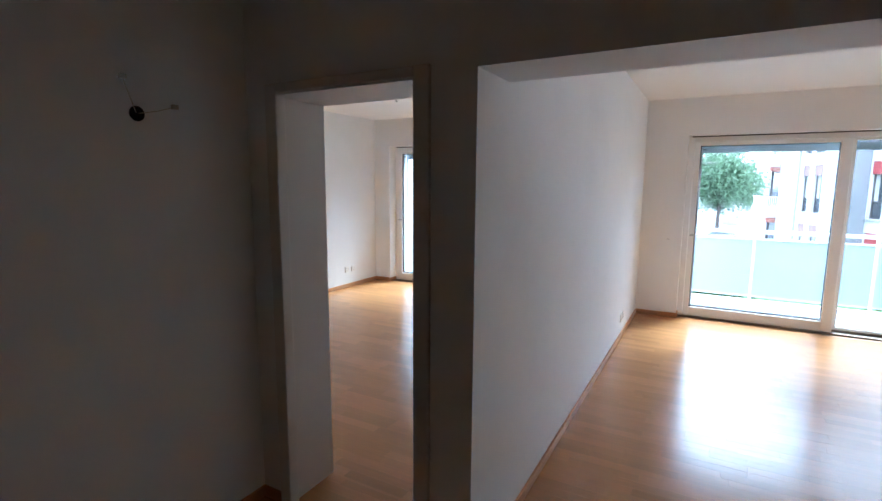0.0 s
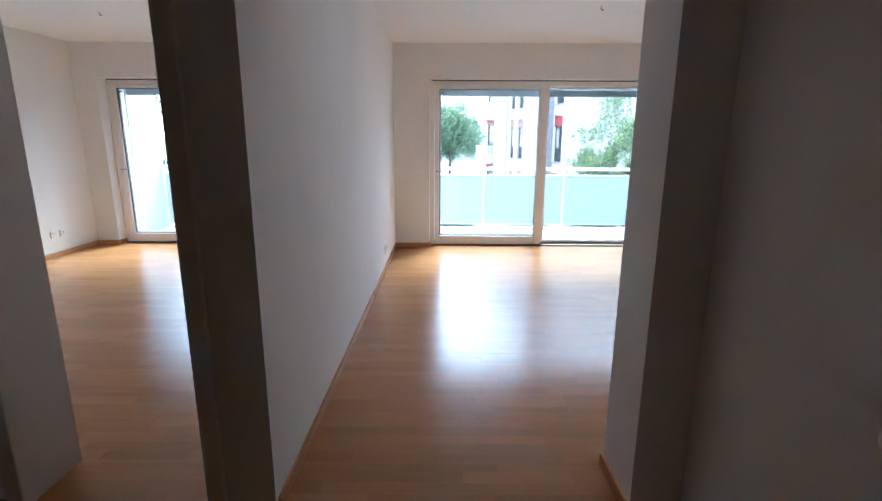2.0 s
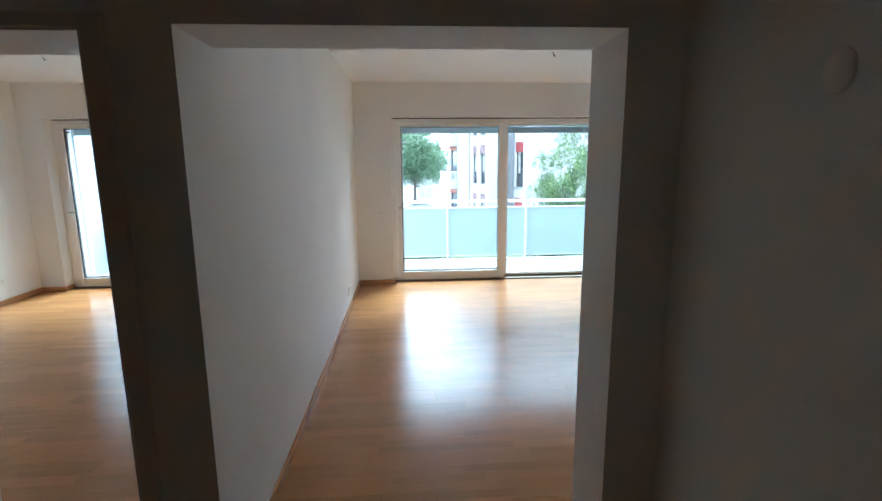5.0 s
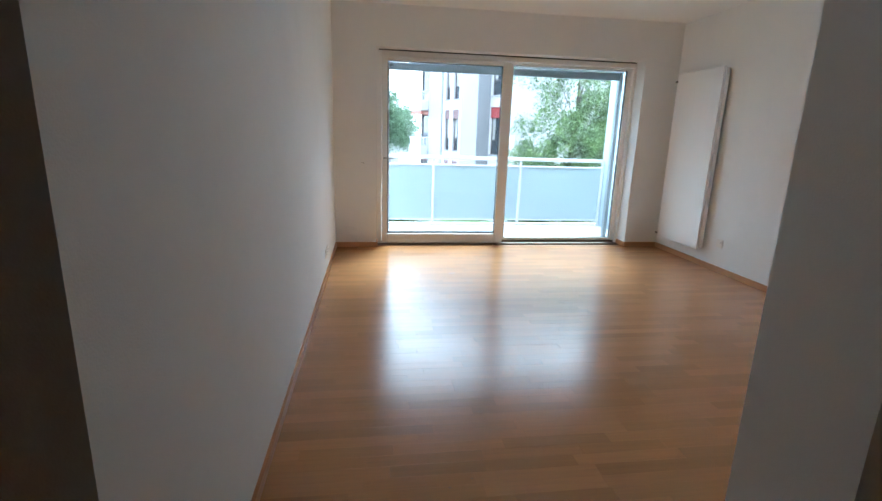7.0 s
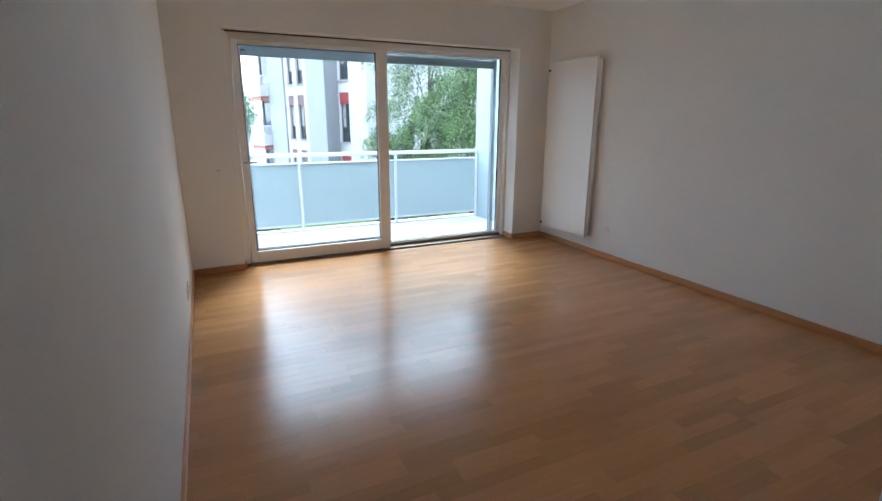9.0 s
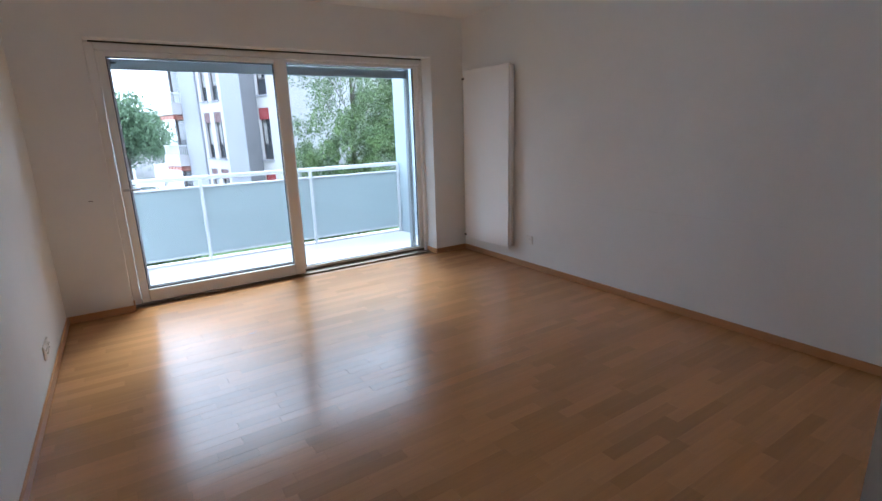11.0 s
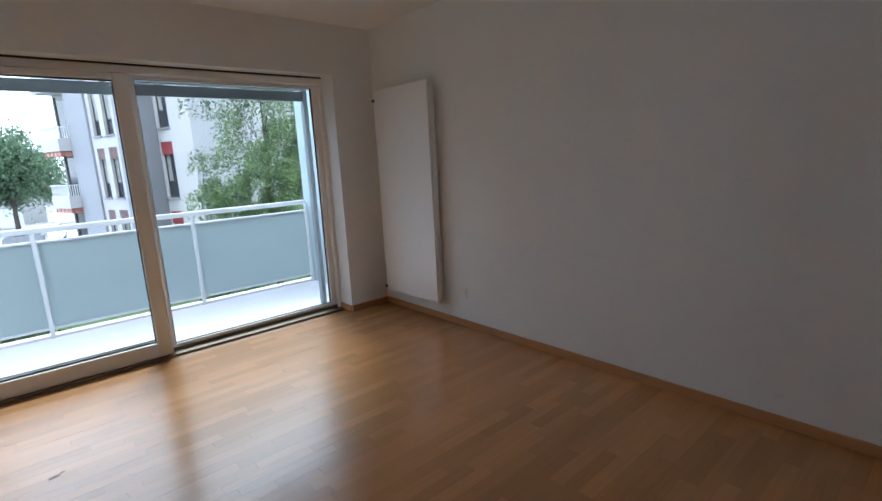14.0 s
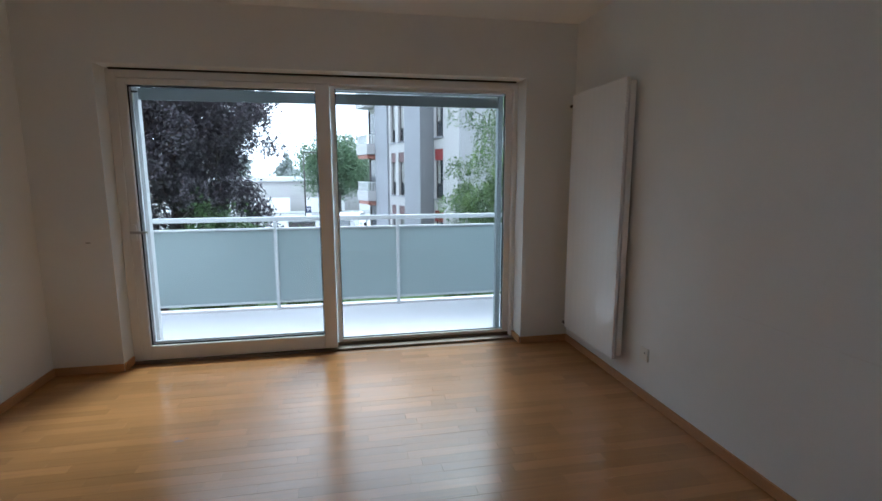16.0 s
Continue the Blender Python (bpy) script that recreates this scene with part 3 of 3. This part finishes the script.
for i in range(0, len(edges), 2):
    specs.append((edges[i], edges[i + 1], -0.25, 0, GROUND, ROOF))
for a, b in cols:
    zs = [GROUND] + [v for z in LEVELS for v in (z, z + WH)] + [ROOF]
    for i in range(0, len(zs), 2):
        specs.append((a, b, -0.25, 0, zs[i], zs[i + 1]))
part("wall", boxes(*specs), FACADE, house)
# Thin slab over the building's end carries the shade-grey colour.
part("end_wall", boxes((-0.03, 0, -9, 0.0, GROUND, ROOF)), FACADE_END_SHADE, house, "rendered end wall coloured greyer as in shade")
part("roof", boxes((-0.2, 11.3, -9.2, 0.9, ROOF, ROOF + 0.35)), LOWROOF, house)
part("cladding", boxes((2.28, 3.96, -0.1, 0.69, GROUND, ROOF)), CONCRETE, house, "blue-grey cladding shaft")
# Shaft end turned from the light; its shade is in the dark colour.
part("shaft_end", boxes((2.24, 2.28, -0.1, 0.70, GROUND, ROOF)), CONCRETE_SHADE, house, "streaked concrete end face coloured dark as in shade")
part("cladding", boxes((7.5, 9.3, -0.24, 0.10, GROUND, ROOF)), CONCRETE, house, "blue-grey cladding shaft")
for a, b in cols:
    for k, z in enumerate(LEVELS):
        win = part("window", boxes((a, a + 0.05, -0.2, -0.12, z, z + WH), (b - 0.05, b, -0.2, -0.12, z, z + WH), (a, b, -0.2, -0.12, z, z + 0.05),
                   (a, b, -0.2, -0.12, z + 0.66, z + 0.70), (a, b, -0.2, -0.12, z + WH - 0.05, z + WH)), DARKFRAME, house)
        part("pane", boxes((a + 0.05, b - 0.05, -0.17, -0.16, z + 0.05, z + WH - 0.05)), DARKPANE, win)
        part("sill", boxes((a - 0.04, b + 0.04, -0.05, 0.06, z - 0.07, z)), CONCRETE, win)
        if k in (1, 0):
            part("blind_box", boxes((a + 0.02, b - 0.02, -0.13, -0.03, z + WH - 0.5, z + WH)), REDCLOTH if a < 2 else GREYPINK, win, "red cloth blind rolled up")
        bm = bmesh.new()
        for j in range(9 if k > 1 and a > 2 else 5):
            box(bm, b - 0.10 - 0.05 * j, b - 0.075 - 0.05 * j, -0.158, -0.150, z + 0.7, z + WH - 0.1)
        part("curtain", bm, CURTAIN, win)
for k in range(4):
    z = -0.15 + 2.72 * (k - 1)
    bal = part("balcony", boxes((9.4, 11.2, -0.25, 0.57, z, z + 0.18), (9.4, 9.5, 0.0, 0.57, z + 0.18, z + 0.60), (9.5, 11.2, 0.47, 0.57, z + 0.18, z + 0.60)), FACADE, house)
    bm = bmesh.new()
    for j in range(6):
        v = 0.03 + j * 0.095
        box(bm, 9.43, 9.46, v, v + 0.03, z + 0.60, z + 1.08)
    for j in range(15):
        u = 9.5 + j * 0.115
        box(bm, u, u + 0.03, 0.50, 0.53, z + 0.60, z + 1.08)
    box(bm, 9.41, 9.48, 0.0, 0.56, z + 1.08, z + 1.13), box(bm, 9.41, 11.2, 0.48, 0.56, z + 1.08, z + 1.13)
    part("balustrade", bm, RAIL, bal)
    if k < 3:
        for j in range(8):
            u = 9.55 + j * 0.2
            part("awning_stripe", boxes((u, u + 0.2, -0.1, 0.50, z - 0.22, z - 0.03)), AWNING if j % 2 else PALECLOTH, bal)
        part("awning_box", boxes((9.44, 9.54, 0.38, 0.53, z - 0.24, z - 0.02)), AWNING, bal)
        for j in range(5):
            part("awning_stripe", boxes((9.44 + 0.012 * j, 9.54, -0.1, 0.36, z - 0.27 + 0.05 * j, z - 0.222 + 0.05 * j)), PALECLOTH if j % 2 else AWNING, bal)
    # Dark sheet stands in for the shaded depth behind the balcony.
    part("balcony_opening_shade", boxes((9.5, 11.1, -0.249, -0.20, z + 0.18, z + 2.4)), DARKPANE, bal)
    part("balcony_post", boxes((10.1, 10.2, 0.05, 0.15, z + 0.18, z + 2.5)), DARKFRAME, bal)


# ---- trees ----
def tree(name, base, height, crown, clumps, leaves, leaf, leafmat, bark, label, seed, droop=0.0, trunk=0.2, low=0.25, shape=1.0, category="tree", lean=(0, 0), offset=(0, 0), loose=1.1):
    """A tapered trunk with limbs, and a crown of many small leaves hung in uneven clumps round the limbs' ends."""
    rng = np.random.default_rng(seed)
    t = thing(name, base, 0, label, category)
    bm = bmesh.new()
    cz = height * (low + (1 - low) * 0.5)
    rz = height * (1 - low) * 0.5
    bends = [Vector((0, 0, -0.2))]
    for i in range(1, 6):
        bends.append(Vector((lean[0] * i / 5 + rng.normal(0, 0.06) * trunk * 4, lean[1] * i / 5 + rng.normal(0, 0.06) * trunk * 4, height * 0.82 * i / 5)))
    for i in range(5):
        tube(bm, bends[i], bends[i + 1], trunk * (1 - 0.17 * i), trunk * (1 - 0.17 * (i + 1)), 10, caps=False)
    part("trunk", bm, bark, t)
    centres = []
    bm = bmesh.new()
    for i in range(clumps):
        d = rng.normal(size=3)
        d /= np.linalg.norm(d)
        r = rng.uniform(0.08, 1.0) ** 0.5 * rng.uniform(0.74, 1.2)
        c = Vector((offset[0] + d[0] * r * crown[0] * shape, offset[1] + d[1] * r * crown[1] * shape, cz + d[2] * r * rz))
        centres.append(c)
        if i % 3 == 0:
            f = min(0.95, max(0.2, (c.z / height) * 0.75))
            j = min(4, int(f * 5))
            root = bends[j].lerp(bends[j + 1], f * 5 - j)
            mid = root.lerp(c, 0.55) + Vector((0, 0, 0.08 * height * rng.uniform(0, 1)))
            bow = root.lerp(mid, 0.5) + Vector((rng.normal(0, 0.03), rng.normal(0, 0.03), -0.02)) * height * 0.5
            tube(bm, root, bow, trunk * 0.2, trunk * 0.14, 6, caps=False)
            tube(bm, bow, mid, trunk * 0.14, trunk * 0.1, 6, caps=False)
            tube(bm, mid, c, trunk * 0.1, trunk * 0.02, 5, caps=False)
    part("limbs", bm, bark, t)
    cen = np.array([tuple(c) for c in centres])
    n = clumps * leaves
    own = np.repeat(cen, leaves, axis=0)
    spread = 0.17 * (crown[0] + crown[1]) / 2 * rng.uniform(0.6, 1.35, size=clumps).repeat(leaves)
    off = rng.normal(size=(n, 3)) * spread[:, None]
    if droop:
        strand = rng.integers(0, 7, size=n)
        ang = strand * 0.9 + np.repeat(rng.uniform(0, 6.28, clumps), leaves)
        rad_ = spread * (0.4 + 0.25 * (strand % 4))
        fall = rng.uniform(0, 1, n)
        off = np.stack([np.cos(ang) * rad_ * (0.6 + 0.5 * fall), np.sin(ang) * rad_ * (0.6 + 0.5 * fall), spread - droop * fall], 1) + rng.normal(size=(n, 3)) * leaf * loose
    pos = own + off
    a = rng.normal(size=(n, 3))
    if droop:
        a[:, 2] -= 1.2 / loose
    a /= np.linalg.norm(a, axis=1)[:, None]
    b = np.cross(a, rng.normal(size=(n, 3)))
    b /= np.linalg.norm(b, axis=1)[:, None]
    size = leaf * rng.uniform(0.6, 1.3, n)[:, None]
    verts = np.stack([pos - a * size, pos + b * size * 0.5, pos + a * size, pos - b * size * 0.5], 1).reshape(-1, 3)
    faces = np.arange(n * 4).reshape(-1, 4)
    me = bpy.data.meshes.new("crown")
    me.from_pydata(verts.tolist(), [], faces.tolist())
    me.materials.append(leafmat)
    ob = new("crown", me)
    ob.parent = t
    return t


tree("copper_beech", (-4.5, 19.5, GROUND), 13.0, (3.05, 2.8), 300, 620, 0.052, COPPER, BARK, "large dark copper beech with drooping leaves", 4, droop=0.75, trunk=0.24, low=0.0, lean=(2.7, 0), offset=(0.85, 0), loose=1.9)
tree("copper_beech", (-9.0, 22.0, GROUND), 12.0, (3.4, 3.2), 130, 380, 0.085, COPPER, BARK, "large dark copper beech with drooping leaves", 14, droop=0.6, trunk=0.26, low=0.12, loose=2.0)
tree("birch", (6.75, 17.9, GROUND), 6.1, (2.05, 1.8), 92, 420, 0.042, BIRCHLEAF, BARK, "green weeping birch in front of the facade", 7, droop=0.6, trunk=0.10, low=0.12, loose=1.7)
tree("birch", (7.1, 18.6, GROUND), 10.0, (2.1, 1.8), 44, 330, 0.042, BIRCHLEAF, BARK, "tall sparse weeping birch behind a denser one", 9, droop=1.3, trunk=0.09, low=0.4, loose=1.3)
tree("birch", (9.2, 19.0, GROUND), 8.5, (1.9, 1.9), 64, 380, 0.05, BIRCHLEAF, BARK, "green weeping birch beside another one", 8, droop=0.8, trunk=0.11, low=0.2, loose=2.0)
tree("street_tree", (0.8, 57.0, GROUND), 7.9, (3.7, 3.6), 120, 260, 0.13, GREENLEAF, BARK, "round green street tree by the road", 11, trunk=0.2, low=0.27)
tree("cypress", (-10.1, 108, GROUND), 8.8, (1.1, 1.1), 60, 90, 0.3, FARLEAF_HAZE, BARK, "far conifer coloured pale as in haze, behind the low building", 12, trunk=0.2, low=0.05)
tree("cypress", (-11.6, 108, GROUND), 6.8, (0.9, 0.9), 40, 90, 0.3, FARLEAF_HAZE, BARK, "far conifer coloured pale as in haze, behind the low building", 13, trunk=0.2, low=0.05)
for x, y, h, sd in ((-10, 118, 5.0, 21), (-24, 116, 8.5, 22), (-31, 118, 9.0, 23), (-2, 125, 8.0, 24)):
    tree("far_tree", (x, y, GROUND), h, (5.5, 3.0), 40, 90, 0.45, FARLEAF_HAZE, BARK, "far broadleaf tree coloured pale as in haze", sd, trunk=0.25, low=0.2)
tree("shrub", (0.4, 17.6, GROUND), 2.6, (1.2, 1.2), 34, 200, 0.055, UNDERGREEN, BARK, "green shrub under the copper beech", 31, trunk=0.04, low=0.05, category="shrub")
tree("shrub", (-1.9, 17.0, GROUND), 3.9, (1.2, 1.0), 60, 230, 0.055, UNDERGREEN, BARK, "green shrub under the copper beech", 32, trunk=0.04, low=0.05, category="shrub")
tree("shrub", (4.95, 16.8, GROUND), 3.7, (0.95, 0.9), 44, 230, 0.04, UNDERGREEN, BARK, "green shrub below the birch", 33, trunk=0.04, low=0.05, category="shrub")

# ---- low building, street things ----
low = thing("low_building", (-12, 64, GROUND), 0, "low white commercial building with a flat roof", "building")
part("wall", boxes((-22, 40, 0, 14, 0, 3.6)), FACADE, low)
part("roof", boxes((-22.6, 40.6, -0.4, 14, 3.6, 4.1)), LOWROOF, low)
for i in range(10):
    x = -20 + i * 5.4
    part("window", boxes((x, x + 4.2, -0.06, 0.02, 1.9, 3.1)), CURTAIN, low)
for i in range(8):
    part("gate", boxes((-16 + i * 6.2, -11.5 + i * 6.2, -2.5, -2.42, 0.14, 1.75), bevel=0.02), SIGNWHITE, low)
sgn = thing("parking_sign", (-1.46, 43.0, GROUND), 0, "blue and white parking sign on a pole", "sign")
bm = bmesh.new()
tube(bm, (0, 0, 0), (0, 0, 1.95), 0.03)
part("pole", bm, STEEL, sgn)
part("plate", boxes((-0.2, 0.2, -0.07, -0.04, 1.40, 1.90)), SIGNBLUE, sgn)
part("supplement_plate", boxes((-0.2, 0.2, -0.07, -0.04, 1.0, 1.36)), SIGNWHITE, sgn)
cu = bpy.data.curves.new("letter", "FONT")
cu.body, cu.size, cu.align_x, cu.extrude = "P", 0.46, "CENTER", 0.002
ltr = new("letter", cu)
ltr.parent = sgn
ltr.data.materials.append(SIGNWHITE)
ltr.matrix_basis = pose(0, -0.076, 1.49, 90, 0, 0)
mast = thing("street_mast", (-2.55, 54.0, GROUND), 0, "tall dark mast with a cross arm", "mast")
bm = bmesh.new()
tube(bm, (0, 0, 0), (0, 0, 6.6), 0.09, 0.07)
part("pole", bm, DARKFRAME, mast)
bm = bmesh.new()
tube(bm, (0, 0, 6.55), (3.0, 0, 6.65), 0.06)
part("arm", bm, DARKFRAME, mast)
hedge = thing("dark_container", (-2.0, 43.0, GROUND + 0.02), 0, "long dark low container by the road", "container")
part("body", boxes((-1.0, 1.0, -0.6, 0.6, 0, 0.62), bevel=0.05), DARKFRAME, hedge)
part("lid", boxes((-1.05, 1.05, -0.65, 0.65, 0.62, 0.70), bevel=0.02), DARKPANE, hedge)


def car(at, turn, paint, label):
    """A parked estate car: body with a rounded cabin, panes, wheels."""
    c = thing("parked_car", at, turn, label, "car")
    bm = bmesh.new()
    prof = [(-2.1, 0.35), (2.1, 0.35), (2.15, 0.75), (1.2, 0.92), (0.5, 1.42), (-1.5, 1.45), (-2.1, 0.95)]
    rows = [[bm.verts.new((x, y * (0.8 if z > 1.2 else 0.88), z)) for x, z in prof] for y in (-1, 1)]
    for i in range(len(prof)):
        j = (i + 1) % len(prof)
        bm.faces.new((rows[0][i], rows[0][j], rows[1][j], rows[1][i]))
    bm.faces.new(rows[0][::-1]), bm.faces.new(rows[1])
    bmesh.ops.recalc_face_normals(bm, faces=bm.faces)
    bmesh.ops.bevel(bm, geom=list(bm.edges), offset=0.07, segments=2, affect="EDGES")
    part("body", bm, paint, c)
    for s in (-1, 1):
        part("side_pane", boxes((-1.5, 0.6, s * 0.845 - 0.012, s * 0.845 + 0.012, 0.97, 1.32)), DARKPANE, c)
        for x in (-1.35, 1.35):
            bm = bmesh.new()
            tube(bm, (x, s * 0.72, 0.31), (x, s * 0.90, 0.31), 0.31, sides=20)
            wh = part("wheel", bm, TYRE, c)
            bm = bmesh.new()
            tube(bm, (x, s * 0.88, 0.31), (x, s * 0.91, 0.31), 0.19, sides=16)
            part("rim", bm, STEEL, wh)
    return c


car((2.0, 43.5, GROUND + 0.02), 78, CARPAINT_W, "white parked estate car by the street")
car((1.0, 37.4, GROUND + 0.02), 84, CARPAINT_D, "dark parked car by the street")


# ---- parquet strips, last ----
PLANK_W, PLANK_L = 0.0675, 0.48
rng = random.Random(5)
spaces = [(BX0, AX1, HY0, HYS), (HX0, HX1, HYS, HY1), (OP0, OP1, HY1, AY0), (AX0, AX1, AY0, AY1), (WA0, WA1, AY1, AY1 + 0.04), (DO0, DO1, HY1, AY0), (BX0, BX1, AY0, BY1), (WB0, WB1, BY1, BY1 + 0.04)]
meshes, near, rest = {}, [], []
y = HY0 - 0.02
while y < BY1 + 0.04:
    x = BX0 - rng.uniform(0, PLANK_L)
    while x < AX1:
        L = PLANK_L * rng.choice((0.8, 0.9, 1.0, 1.0, 1.06))
        for x0, x1, y0, y1 in spaces:
            a, b, c, d = max(x, x0), min(x + L, x1), max(y, y0), min(y + PLANK_W, y1)
            if b - a > 0.004 and d - c > 0.004:
                whole = b - a > L - 0.001 and d - c > PLANK_W - 0.001
                is_near = whole and 0.0 < a < 2.9 and 3.9 < c < 5.95
                (near if is_near and len(near) < 300 else rest).append((a, b, c, d, rng.uniform(-0.0001, 0.0001)))
        x += L
    y += PLANK_W
floor = thing("floor", (0, 0, 0), 0, "varnished oak strip parquet floor", "floor", kind="structure")


def strip_mesh(L, W):
    """One oak strip with eased edges, its top at z 0."""
    g, e = 0.0001, 0.0003
    v = [(g, g, -0.012), (L - g, g, -0.012), (L - g, W - g, -0.012), (g, W - g, -0.012), (g, g, -e), (L - g, g, -e), (L - g, W - g, -e), (g, W - g, -e),
         (g + e, g + e, 0), (L - g - e, g + e, 0), (L - g - e, W - g - e, 0), (g + e, W - g - e, 0)]
    f = [(8, 9, 10, 11)] + [(i, (i + 1) % 4, (i + 1) % 4 + 4, i + 4) for i in range(4)] + [(i + 4, (i + 1) % 4 + 4, (i + 1) % 4 + 8, i + 8) for i in range(4)]
    return v, f


for a, b, c, d, dz in near:
    key = round(b - a, 3)
    if key not in meshes:
        me = bpy.data.meshes.new("plank")
        me.from_pydata(*[strip_mesh(b - a, PLANK_W)[0], [], strip_mesh(b - a, PLANK_W)[1]])
        me.materials.append(OAK)
        meshes[key] = me
    ob = new("plank", meshes[key])
    ob.parent = floor
    ob.location = (a, c, dz)
    ob.rotation_euler = (rng.uniform(-0.0019, 0.0019), rng.uniform(-0.0005, 0.0005), 0)
allv, allf = [], []
for a, b, c, d, dz in rest:
    v, f = strip_mesh(b - a, d - c)
    k = len(allv)
    tx, ty = rng.uniform(-0.0019, 0.0019), rng.uniform(-0.0005, 0.0005)
    allv += [(p[0] + a, p[1] + c, p[2] + dz + p[1] * tx - p[0] * ty) for p in v]
    allf += [tuple(i + k for i in q) for q in f]
me = bpy.data.meshes.new("parquet")
me.from_pydata(allv, [], allf)
me.materials.append(OAK_REST)
ob = new("parquet", me)
ob.parent = floor
tagged(ob, kind="stuff")
